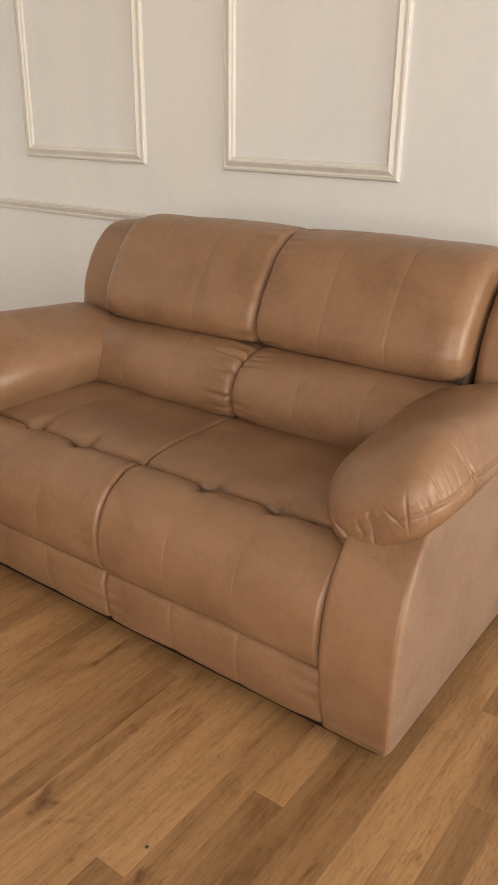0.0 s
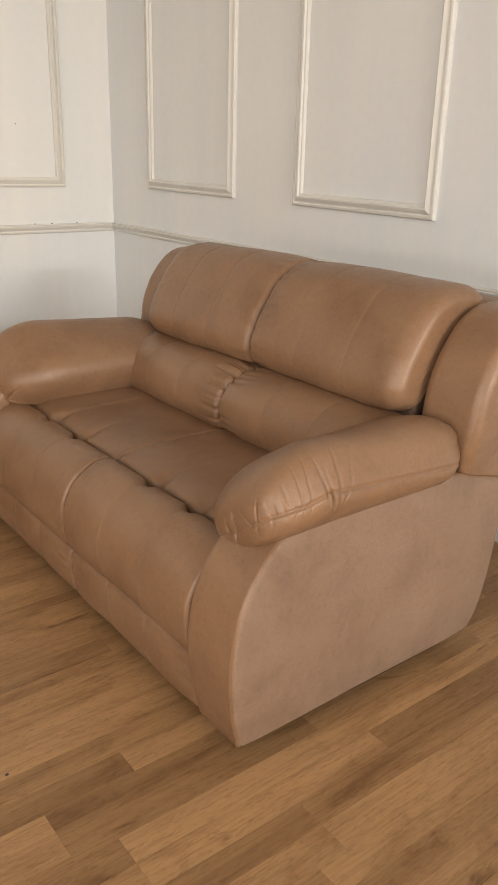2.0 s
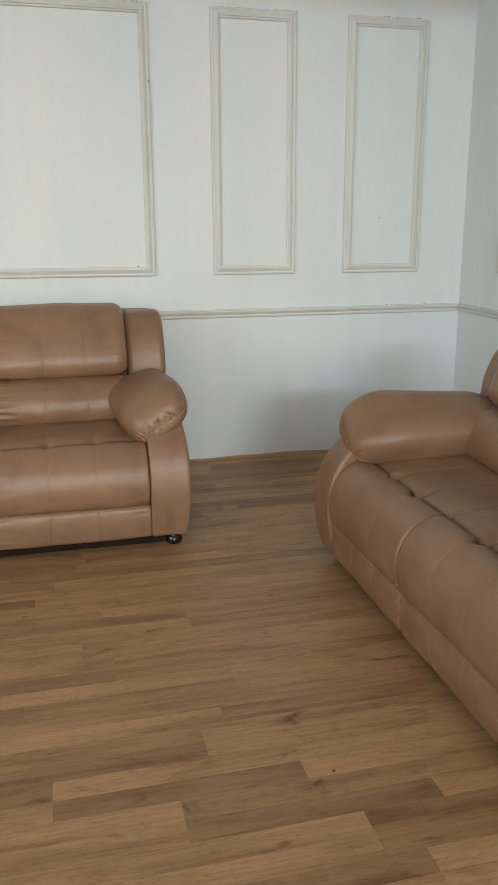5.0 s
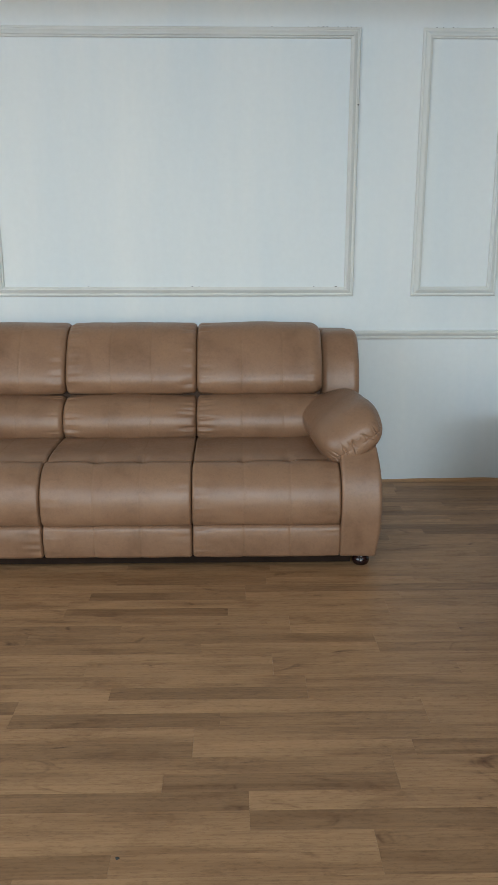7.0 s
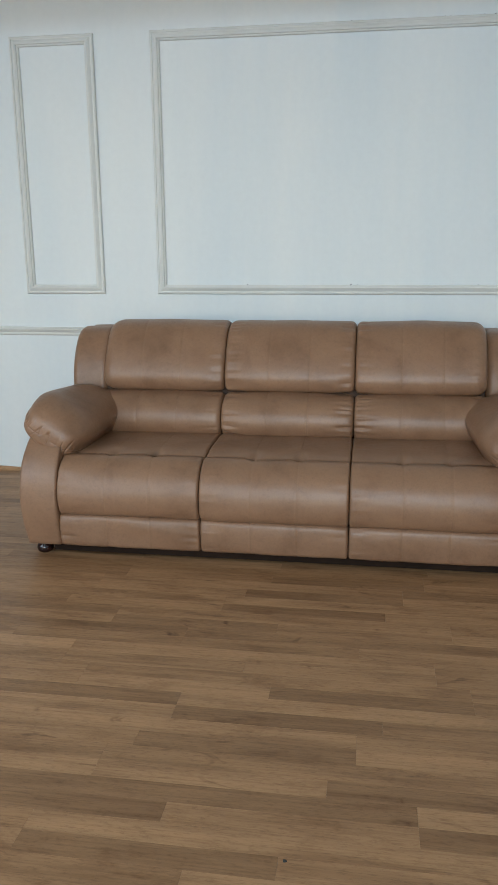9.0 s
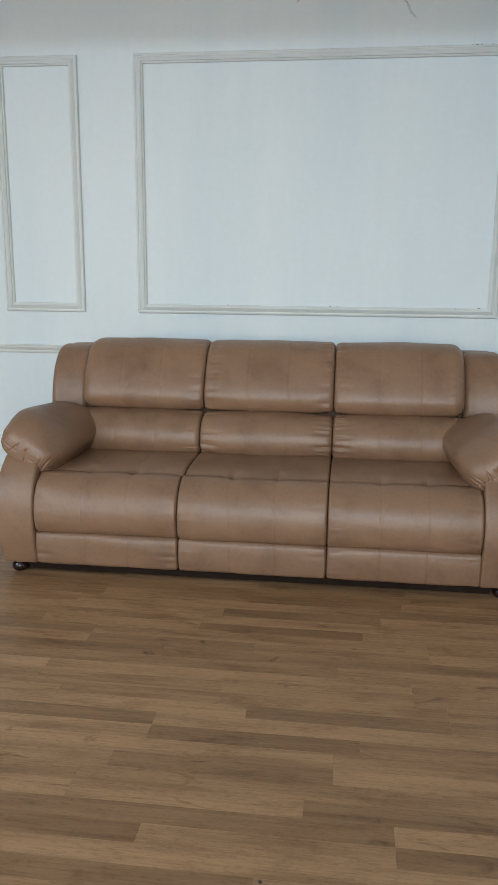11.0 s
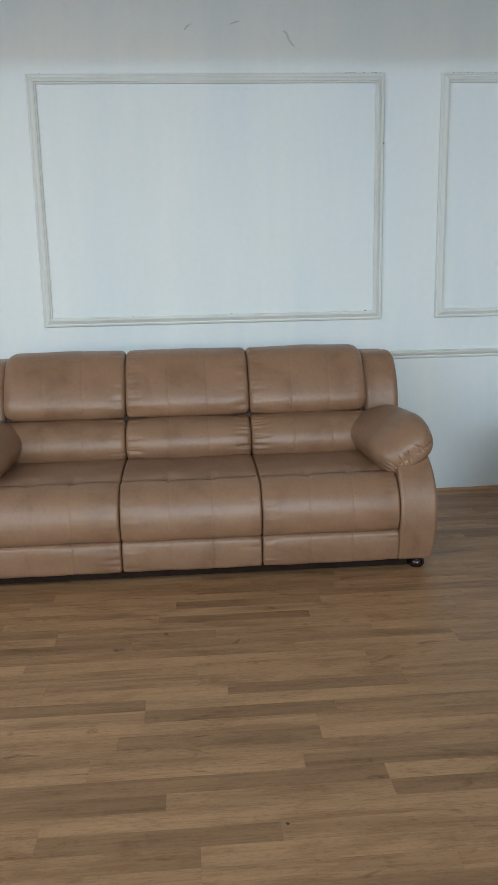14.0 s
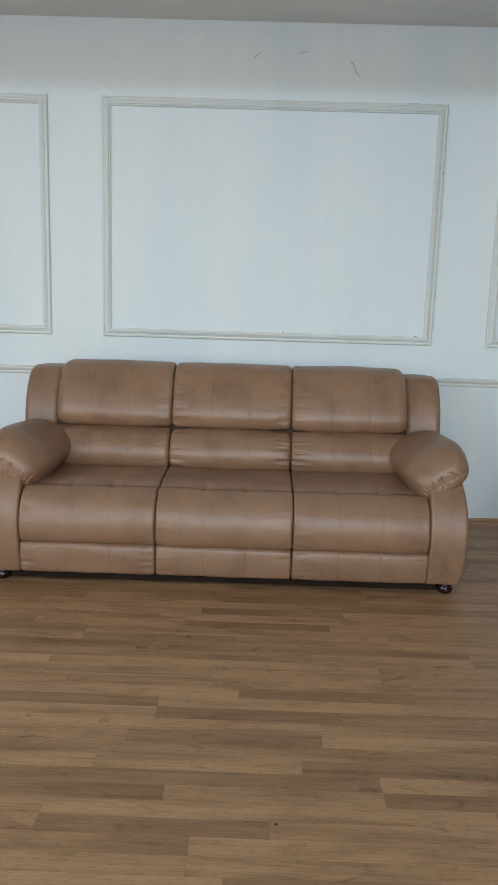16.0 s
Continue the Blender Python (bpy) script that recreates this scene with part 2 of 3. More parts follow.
def pillow(prof, u0, u1, r, seed, seams=(), puff=0.0, groove=0.004, edge=0.0, relief=0.003, n=84, m=64, seam_span=(0.0, 1.0), cap=True, tuft=None, crown=0.0):
    """A stuffed body: a closed profile (v, z) drawn along u, rounded by r at both ends, with stitched grooves,
    swelling between them, gathers near the ends and soft relief. Returns verts, faces and the grid of places."""
    rng = np.random.default_rng(seed)
    ring = spline(prof, m)
    tang = np.roll(ring, -1, 0) - np.roll(ring, 1, 0)
    tang /= np.hypot(*tang.T)[:, None]
    area = 0.5 * np.sum(ring[:, 0] * np.roll(ring[:, 1], -1) - np.roll(ring[:, 0], -1) * ring[:, 1])
    out = np.stack([tang[:, 1], -tang[:, 0]], 1) * (1 if area > 0 else -1)
    # rows along u, closer together at the ends and beside the seams
    ends = np.array([0.0, 0.0007, 0.0016, 0.0028, 0.0042, 0.006, 0.0085, 0.012])
    near = np.array([-0.009, -0.006, -0.004, -0.002, 0.0, 0.002, 0.004, 0.006, 0.009])
    u = np.unique(np.round(np.concatenate([np.linspace(u0, u1, n)[2:-2], u0 + ends, u1 - ends, *[c + near for c in seams]]), 6))
    n = len(u)
    dist = np.minimum(u - u0, u1 - u)
    r0, r1 = r if isinstance(r, tuple) else (r, r)
    rr = np.where(u - u0 < u1 - u, r0, r1)
    inset = np.where(rr < 0.0125, 0.017, np.minimum(rr, 0.036)) * (1 - np.sqrt(np.clip(1 - (1 - np.minimum(dist / rr, 1)) ** 2, 0, 1)))
    s = np.linspace(0, 1, m, endpoint=False)
    S, U = np.meshgrid(s, u)
    D = np.minimum(U - u0, u1 - U)
    off = -inset[:, None] * np.ones((1, m))
    cuts = [u0, *seams, u1]
    for a, b in zip(cuts, cuts[1:]):
        inside = (U >= a) & (U < b)
        off = off + puff * inside * np.sqrt(np.clip(np.sin(np.pi * np.clip((U - a) / (b - a), 0, 1)), 0, 1))
    live = 1.0 * ((S >= seam_span[0]) & (S <= seam_span[1]))
    for a in seams:
        off = off - groove * live * np.exp(-(((U - a) / 0.006) ** 2))
    off = off + crown * np.clip(np.sin(np.pi * (U - u0) / (u1 - u0)), 0, 1) ** 0.6
    if tuft:
        at, depth, spread = tuft
        for a in seams:
            off = off - depth * np.exp(-(((U - a) / spread) ** 2) - (((S - at) / 0.05) ** 2))
    if edge:
        fold = waves(rng, S * 60, U * 8, 1.5, 1.0, 5) + 0.7 * waves(rng, S * 60, U * 6, 2.6, 1.0, 4)
        patch = np.clip(0.75 + 0.6 * waves(rng, S * 8, (U > (u0 + u1) / 2) * 5.0, 1.6, 1, 3), 0, 1)
        strength = np.where(U - u0 < u1 - U, 1.0 if r0 < 0.05 else 0.4, 1.0 if r1 < 0.05 else 0.4)
        off = off - edge * strength * patch * np.clip(fold, 0, 1.3) * np.exp(-(((D - 0.03) / 0.04) ** 2))
    off = off + relief * np.clip(D / 0.06, 0, 1) * waves(rng, S * 9, U * 9, 1.0, 1.2, 6)
    V = ring[None, :, 0] + out[None, :, 0] * off
    Z = ring[None, :, 1] + out[None, :, 1] * off
    grid = np.stack([U, -V, Z], -1)
    verts = grid.reshape(-1, 3)
    faces = []
    flip = area > 0
    for i in range(n - 1):
        for j in range(m):
            q = (i * m + j, i * m + (j + 1) % m, (i + 1) * m + (j + 1) % m, (i + 1) * m + j)
            faces.append(q if flip else q[::-1])
    if cap:
        # both ends close in rings on a point inside the profile
        for i, turned in ((0, flip), (n - 1, not flip)):
            heart, outer, at = grid[i].mean(axis=0), i * m, len(verts)
            verts = np.vstack([verts] + [heart + (grid[i] - heart) * q for q in (0.93, 0.6, 0.25)] + [heart[None]])
            for first, second in ((outer, at), (at, at + m), (at + m, at + 2 * m)):
                for j in range(m):
                    q = (first + j, first + (j + 1) % m, second + (j + 1) % m, second + j)
                    faces.append(q[::-1] if turned else q)
            for j in range(m):
                q = (at + 2 * m + j, at + 2 * m + (j + 1) % m, at + 3 * m)
                faces.append(q[::-1] if turned else q)
    return verts, faces, grid


def stitches(grid, seams, span, side=0.0045, step=0.007):
    """Rows of small raised thread stitches that lie on a stuffed body beside its seams."""
    verts, faces = [], []
    n, m = grid.shape[:2]
    us = grid[:, 0, 0]
    j0, j1 = int(span[0] * m), min(int(span[1] * m), m - 1)
    for a in seams:
        for w in (-side, side):
            line = np.array([[np.interp(a + w, us, grid[:, j, k]) for k in range(3)] for j in range(j0, j1 + 1)])
            s = np.r_[0, np.cumsum(np.linalg.norm(np.diff(line, axis=0), axis=1))]
            for c in np.arange(0.004, s[-1] - 0.004, step):
                e = np.array([[np.interp(x, s, line[:, k]) for k in range(3)] for x in (c, c + step * 0.6)])
                along = e[1] - e[0]
                out = np.cross((1, 0, 0), along)
                ln = np.linalg.norm(out)
                if ln < 1e-9:
                    continue
                out = out / ln
                if out[2] - out[1] < 0:
                    out = -out
                b = len(verts)
                for q in e:
                    verts += [q + (-0.0006, 0, 0) - out * 0.0005, q + out * 0.0009, q + (0.0006, 0, 0) - out * 0.0005]
                faces += [(b, b + 1, b + 4, b + 3), (b + 1, b + 2, b + 5, b + 4)]
    return mesh_of("stitching", verts, faces)


# ---- structure ----
CEILING_Z = 2.745
part("wall_north", boxes([(-6.4, 0, -0.1, 0.2, 0.2, 4.6)]), WALL)
part("wall_east", boxes([(0, -9.2, -0.1, 0.2, 0, 4.6)]), WALL)
# unseen west and south walls and high ceiling, dark to weaken bounce; west opening added for the fill lamp
part("unseen_wall_west", boxes([(-6.6, -9.2, -0.1, -6.4, -7.9, 4.6), (-6.6, -2.9, -0.1, -6.4, 0.2, 4.6), (-6.6, -7.9, -0.1, -6.4, -2.9, 0.85), (-6.6, -7.9, 4.1, -6.4, -2.9, 4.6)]), UNSEEN_GREY)
part("unseen_wall_south", boxes([(-6.4, -9.2, -0.1, -6.25, -9.0, 4.6), (-0.15, -9.2, -0.1, 0, -9.0, 4.6), (-6.25, -9.2, -0.1, -0.15, -9.0, 0.25), (-6.25, -9.2, 4.35, -0.15, -9.0, 4.6)]), UNSEEN_GREY)
part("unseen_high_ceiling", boxes([(-6.4, -9.2, 4.4, 0, -5.1, 4.6)]), UNSEEN_GREY)
part("ceiling_lowered", boxes([(-6.4, -5.1, CEILING_Z, -0.0, 0, 4.6)]), CEIL)
part("floor", boxes([(-6.4, -9.0, -0.1, 0, 0, -0.004)]), SCREED)
part("ground", boxes([(-60, -70, -0.4, 60, -9.2, -0.2)]), STREET)
for ob in list(scene.objects):
    if ob.type == "MESH":
        tagged(ob, kind="structure")

# profile of the panel moulding: distance in from the outer edge, height off the wall
MOULD = [(0.0, 0.0), (0.0, 0.007), (0.004, 0.011), (0.011, 0.012), (0.0125, 0.009), (0.017, 0.0085), (0.026, 0.013), (0.034, 0.016), (0.039, 0.015), (0.041, 0.010), (0.047, 0.009), (0.05, 0.005), (0.05, 0.0)]


def moulding(name, a0, a1, z0, z1, place, label):
    """A mitred picture-frame moulding: a along the wall, z up, h off it; place(a, z, h) gives the point."""
    frame_ob = new(name)
    sides = [[(a0, z0), (a1, z0)], [(a1, z0), (a1, z1)], [(a1, z1), (a0, z1)], [(a0, z1), (a0, z0)]]
    mid = ((a0 + a1) / 2, (z0 + z1) / 2)
    for side in sides:
        verts, faces = [], []
        for a, z in side:
            sa, sz = (1 if mid[0] > a else -1), (1 if mid[1] > z else -1)
            for w, h in MOULD:
                verts.append(place(a + sa * w, z + sz * w, h * 1.5))
        k = len(MOULD)
        for j in range(k - 1):
            faces.append((j, j + 1, k + j + 1, k + j))
        faces += [tuple(range(k)), tuple(range(2 * k - 1, k - 1, -1))]
        part("moulding", mesh_of("moulding", verts, faces, False), TRIM, frame_ob)
    return tagged(frame_ob, label, kind="structure")


north = lambda a, z, h: (a, -h + 0.001, z)
east = lambda a, z, h: (-h + 0.001, a, z + 0.008 + 0.0125 * (a + 0.395))
Z0, Z1 = 1.038, 2.348
moulding("wall_panel", -3.687, -1.784, Z0, Z1, north, "wide cream moulding frame on white wall behind sofa")
moulding("wall_panel", -4.44, -3.986, Z0, Z1, north, "narrow cream moulding frame on white wall")
moulding("wall_panel", -1.474, -1.017, Z0, Z1, north, "narrow cream moulding frame on white wall")
moulding("wall_panel", -0.738, -0.279, Z0, Z1, north, "narrow cream moulding frame near the room corner")
moulding("wall_panel", -1.130, -0.394, Z0, Z1, east, "cream moulding frame on wall beside room corner")
moulding("wall_panel", -2.254, -1.528, Z0, Z1, east, "cream moulding frame on wall behind loveseat")


def rail(name, a0, a1, z0, place):
    verts, faces = [], []
    prof = [(0.0, 0.0), (0.0, 0.005), (0.006, 0.009), (0.013, 0.010), (0.015, 0.008), (0.019, 0.009), (0.029, 0.016), (0.036, 0.018), (0.039, 0.014), (0.043, 0.016), (0.047, 0.014), (0.048, 0.0)]
    for a in (a0, a1):
        verts += [place(a, z0 + w, h * 1.35) for w, h in prof]
    k = len(prof)
    faces = [(j, j + 1, k + j + 1, k + j) for j in range(k - 1)] + [tuple(range(k)), tuple(range(2 * k - 1, k - 1, -1))]
    return tagged(part(name, mesh_of(name, verts, faces, False), TRIM), "cream moulded chair rail along white wall", kind="structure")


rail("trim", -6.4, -0.002, 0.806, north)
rail("trim", -9.0, -0.0255, 0.806, lambda a, z, h: (-h + 0.001, a, z + 0.008 * a))


# ---- sofas ----
MODULE = 0.613
RAIL_P = [(1.322, 0.052), (1.338, 0.062), (1.348, 0.12), (1.348, 0.165), (1.338, 0.189), (1.30, 0.19), (1.28, 0.13), (1.29, 0.06)]
ROLL_P = [(1.305, 0.188), (1.345, 0.198), (1.364, 0.24), (1.366, 0.30), (1.348, 0.36), (1.312, 0.405), (1.262, 0.433), (1.226, 0.434), (1.207, 0.424), (1.202, 0.37), (1.20, 0.30), (1.25, 0.20)]
SEAT_P = [(1.199, 0.375), (1.197, 0.415), (1.182, 0.431), (1.11, 0.444), (0.95, 0.446), (0.85, 0.444), (0.78, 0.428), (0.76, 0.36), (1.0, 0.33), (1.17, 0.35)]
LOW_P = [(0.785, 0.424), (0.835, 0.440), (0.861, 0.485), (0.854, 0.54), (0.82, 0.586), (0.765, 0.609), (0.70, 0.612), (0.66, 0.57), (0.66, 0.46), (0.71, 0.425)]
TOP_P = [(0.695, 0.622), (0.736, 0.637), (0.754, 0.69), (0.727, 0.77), (0.675, 0.855), (0.62, 0.912), (0.545, 0.935), (0.465, 0.926), (0.425, 0.885), (0.46, 0.80), (0.56, 0.66), (0.63, 0.614)]
WING_P = [(0.640, 0.45), (0.678, 0.55), (0.672, 0.68), (0.635, 0.785), (0.574, 0.863), (0.51, 0.897), (0.42, 0.895), (0.378, 0.86), (0.41, 0.70), (0.45, 0.50), (0.50, 0.43)]
SIDE_P = [(0.635, 0.051), (1.0, 0.048), (1.302, 0.045), (1.340, 0.075), (1.362, 0.17), (1.367, 0.27), (1.348, 0.37), (1.298, 0.455), (1.220, 0.515), (1.05, 0.545), (0.80, 0.540), (0.58, 0.488), (0.51, 0.448), (0.53, 0.30), (0.555, 0.14), (0.577, 0.078)]
BACK_P = [(0.575, 0.06), (0.53, 0.30), (0.495, 0.46), (0.44, 0.70), (0.395, 0.875), (0.43, 0.90), (0.50, 0.86), (0.56, 0.60), (0.62, 0.35), (0.66, 0.06)]


def arm_pad(sign, w, seed):
    """The overstuffed pillow on an arm: rings of a tilted rounded section along the arm, gathered at the front."""
    rng = np.random.default_rng(seed)
    m = 230
    nose, tail, reach = 1.10, 0.775, 0.185
    phi = np.linspace(math.pi / 2 - 0.03, 0, 170)
    v = np.r_[nose + reach * np.sin(phi), np.linspace(nose, tail, 72)[1:-1], tail - 0.13 * np.sin(phi[::-2][:60])]
    n = len(v)
    t = np.clip((v - nose) / reach, 0, 1)
    front_k = np.sqrt(np.clip(1 - t**2, 0.0006, 1))
    rear_k = np.sqrt(np.clip(1 - (np.clip((tail - v) / 0.13, 0, 0.9995)) ** 2, 0.0006, 1)) ** 0.7
    closing = lambda power: np.where(v > nose, front_k**power, rear_k)
    along = np.clip((1.13 - v) / 0.42, 0, 1)
    a = (0.150 - 0.004 * along) * closing(0.45)
    up = (0.100 - 0.008 * along) * closing(0.75)
    low = (0.094 - 0.009 * along) * closing(0.42)
    z = 0.545
    lean = 33 - 16 * along
    away = 0.038 - 0.022 * along
    th = np.linspace(0, 2 * np.pi, m, endpoint=False)
    turn = (th + np.pi) % (2 * np.pi) - np.pi
    pleats = [(v0, rng.uniform(0.0018, 0.0034), rng.uniform(0.5, 1.3), rng.uniform(-0.40, 0.05), rng.uniform(0.16, 0.42), rng.normal(0, 0.02)) for v0 in [1.10 + 0.021 * i + rng.normal(0, 0.006) for i in range(9)]]
    nose_folds = [(x0 + rng.normal(0, 0.006), rng.uniform(0.0022, 0.0042), rng.uniform(0.1, 1.0) ** 1.3, rng.uniform(0.010, 0.032), rng.normal(0, 0.35)) for x0 in np.linspace(-0.135, 0.12, 15)]
    nose_folds[6] = (-0.012, 0.0035, 1.5, 0.026, 0.3)
    verts, faces = [], []
    for i in range(n):
        c, q = np.cos(th), np.sin(th)
        x = a[i] * np.sign(c) * np.abs(c) ** 0.66
        y = np.where(q > 0, up[i], low[i]) * np.sign(q) * np.abs(q) ** 0.7 - 0.030 * t[i] ** 2
        full = min(1, a[i] / 0.12)
        # the seam where the upper and lower cover meet runs round the outer side and the front
        front = min(1.0, max(0.0, (v[i] - 1.15) / 0.06))
        dip = -0.034 - 0.010 * front
        near = np.exp(-(((y - dip) / 0.0035) ** 2)) * np.where((c > 0) | (front > 0.2), 1.0, 0.0)
        pinch = 0.0045 * full * near
        fold = (1 - 0.7 * front) * 0.0085 * sum(d * np.exp(-((v[i] - v0 - g * (turn + 0.2)) / w0) ** 2) * np.exp(-(((turn - c0) / wide) ** 2)) for v0, w0, d, c0, wide, g in pleats)
        gather = 0.0075 * front * sum(d * np.exp(-((x - x0 - g * (y - dip)) / w0) ** 2) * np.exp(-(((y - dip - 0.010) / h0) ** 2)) for x0, w0, d, h0, g in nose_folds)
        rear = 0.005 * math.exp(-(((v[i] - 0.70) / 0.03) ** 2)) * np.clip(waves(np.random.default_rng(seed + 1), th * 7, 0 * th, 2, 1, 5), 0, 2)
        soft = 0.0035 * waves(np.random.default_rng(seed + 2), th * 2, 0 * th + v[i] * 9, 1, 1, 6)
        side = math.sqrt(1 - min(t[i], 0.98) ** 2)
        inward = 1 - ((pinch + gather) * side + fold + rear - soft * full) / np.maximum(np.hypot(x, y), 0.03)
        pull = (pinch + gather) * t[i]
        x, y = x * inward, y * inward
        tilt = radians(lean[i])
        xx, yy = x * math.cos(tilt) - y * math.sin(tilt), x * math.sin(tilt) + y * math.cos(tilt)
        for p, q2, e in zip(xx, yy, pull):
            verts.append((sign * (w + away[i] + p), -v[i] + e, z + q2))
    for i in range(n - 1):
        for j in range(m):
            f = (i * m + j, i * m + (j + 1) % m, (i + 1) * m + (j + 1) % m, (i + 1) * m + j)
            faces.append(f if sign > 0 else f[::-1])
    faces += [tuple(range(m))[:: -sign], tuple(range((n - 1) * m, n * m))[::sign]]
    me = mesh_of("arm_pad", verts, faces)
    j = int(m * (1 - 0.30 / 6.2832))
    ring = [Vector(verts[i * m + j]) for i in range(n) if 0.69 < v[i] < 1.15]
    return me, ring


def thread_line(points, out, step=0.008):
    """Stitches along a line of places, raised along out."""
    p = np.array([tuple(q) for q in points])
    s = np.r_[0, np.cumsum(np.linalg.norm(np.diff(p, axis=0), axis=1))]
    verts, faces, out = [], [], np.array(out, float)
    for c in np.arange(0, s[-1] - step, step):
        e = np.array([[np.interp(x, s, p[:, k]) for k in range(3)] for x in (c, c + step * 0.6)])
        side = np.cross(e[1] - e[0], out)
        side = side / (np.linalg.norm(side) + 1e-9) * 0.0007
        b = len(verts)
        for q in e:
            verts += [q - side, q + out * 0.0016, q + side]
        faces += [(b, b + 1, b + 4, b + 3), (b + 1, b + 2, b + 5, b + 4)]
    return mesh_of("stitching", verts, faces)


def foot(parent, x, y):
    prof = [(0.0, 0.0), (0.022, 0.0), (0.031, 0.006), (0.036, 0.018), (0.034, 0.031), (0.027, 0.040), (0.025, 0.044), (0.030, 0.048), (0.030, 0.062), (0.0, 0.062)]
    verts, faces, k = [], [], 24
    for r, z in prof:
        verts += [(x + r * math.cos(2 * math.pi * i / k), y + r * math.sin(2 * math.pi * i / k), z) for i in range(k)]
    for a in range(len(prof) - 1):
        faces += [(a * k + i, a * k + (i + 1) % k, (a + 1) * k + (i + 1) % k, (a + 1) * k + i) for i in range(k)]
    part("foot", mesh_of("foot", verts, faces), FOOT, parent, "dark glossy turned wooden foot")


def sofa(name, seats, where, seed, foot_in, drop, label):
    base = new(name)
    w = seats * MODULE / 2
    # a back that has settled a little sinks towards its top
    sunk = lambda prof: [(v, z - drop * max(0.0, (z - 0.62) / 0.32)) for v, z in prof]
    thirds = lambda a, b: (a + (b - a) * 0.345, a + (b - a) * 0.655)
    for i in range(seats):
        a, b = -w + i * MODULE, -w + (i + 1) * MODULE
        k = seed + 10 * i
        sm = thirds(a, b)

        def stuffed(kind, prof, r, span, j, short=0.0, **more):
            v, f, g = pillow(prof, a + 0.001 + (short if i == 0 else 0), b - 0.001 - (short if i == seats - 1 else 0), r, k + j, sm, seam_span=span, **more)
            ob = part(kind, mesh_of(kind, v, f), TAN, base)
            part("stitching", stitches(g, sm, span), THREAD, ob, "brown double stitching")["kind"] = "stuff"

        stuffed("front_rail", RAIL_P, 0.011, (0.04, 0.55), 1, puff=0.002, groove=0.0014, edge=0.006, relief=0.002, n=70, m=48)
        stuffed("seat_roll", ROLL_P, 0.012, (0.03, 0.56), 2, puff=0.0006, groove=0.0008, edge=0.004, relief=0.003, tuft=(0.575, 0.020, 0.022), short=0.004)
        stuffed("seat_cushion", SEAT_P, 0.012, (0.05, 0.5), 3, puff=0.0004, groove=0.0006, edge=0.004, relief=0.0035, tuft=(0.05, 0.018, 0.022))
        stuffed("lower_back_cushion", LOW_P, (0.022, 0.022), (0.03, 0.55), 4, m=110, puff=0.0014, groove=0.0009, edge=0.015, relief=0.003, crown=0.008)
        stuffed("upper_back_cushion", sunk(TOP_P), (0.055 if i == 0 else 0.024, 0.055 if i == seats - 1 else 0.024), (0.03, 0.62), 5, m=110, puff=0.0014, groove=0.001, edge=0.008, relief=0.0024, crown=0.005, short=0.020)
    for sign in (-1, 1):
        k = seed + 60 + sign * 7

        def body(kind, prof, u0, u1, r, **more):
            lo, hi = (u0, u1) if sign > 0 else (-u1, -u0)
            v, f, g = pillow(prof, lo, hi, r, k, (), **more)
            return part(kind, mesh_of(kind, v, f), TAN, base)

        side = body("arm_panel", SIDE_P, w - 0.004, w + 0.138, 0.013, relief=0.0025, n=40, m=140)
        for q in side.data.vertices:
            q.co.x += sign * 0.024 * max(0.0, abs(q.co.x) - w) / 0.138 * math.sin(math.pi * min(1.0, q.co.z / 0.56)) ** 0.7
        # outer faces take the leather with the south light in its colour
        side.data.materials.append(TAN_LIT)
        for face in side.data.polygons:
            face.material_index = int(abs(face.normal.x) > 0.72 and face.center.x * sign > w + 0.06)
        line = spline(SIDE_P, 140)[22:84]
        part("stitching", thread_line([(sign * (w + 0.131 + 0.024 * math.sin(math.pi * min(1.0, p[1] / 0.56)) ** 0.7), -p[0], p[1]) for p in line], (sign * 0.7, -0.7, 0)), THREAD, side, "brown edge stitching")["kind"] = "stuff"
        wing = body("back_wing", sunk(WING_P), w - 0.016, w + 0.166, (0.034, 0.032) if sign > 0 else (0.032, 0.034), relief=0.0030, edge=0.002, n=60, m=100)
        for q in wing.data.vertices:
            over = max(0.0, abs(q.co.x) - w - 0.10)
            q.co.x -= sign * over * 0.55 * min(1.0, max(0.0, (0.62 - q.co.z) / 0.17))
        me, ring = arm_pad(sign, w, k + 3)
        pad = part("arm_pad", me, TAN, base)
        part("stitching", thread_line(ring, (sign, 0, 0)), THREAD, pad, "brown edge stitching")["kind"] = "stuff"
    v, f, g = pillow(sunk(BACK_P), -w - 0.13, w + 0.13, 0.02, seed + 90, (), relief=0.002, n=60, m=70)
    part("back_panel", mesh_of("back_panel", v, f), TAN, base)
    # added cores behind the cushions, coloured dark so the gaps read as shaded
    v, f, g = pillow([(0.58, 0.40), (0.68, 0.42), (0.70, 0.52), (0.695, 0.61), (0.66, 0.67), (0.60, 0.74), (0.55, 0.80), (0.51, 0.80), (0.52, 0.60)], -w + 0.02, w - 0.02, 0.01, seed + 91, (), relief=0.001, n=40, m=50)
    part("back_core", mesh_of("back_core", v, f), GAP_SHADE, base, "inner core of the back, dark brown for shade in the gaps")
    part("seat_core", boxes([(-w - 0.10, -1.285, 0.056, w + 0.10, -0.62, 0.34), (-w, -0.76, 0.34, w, -0.62, 0.40)]), GAP_SHADE, base, "inner core of the seat, dark brown for shade in the gaps")
    # a dark sheet stands in for the shade underneath; it leaves room for feet that stand out at the corners
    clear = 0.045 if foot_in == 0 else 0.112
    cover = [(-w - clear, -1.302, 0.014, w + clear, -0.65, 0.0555)]
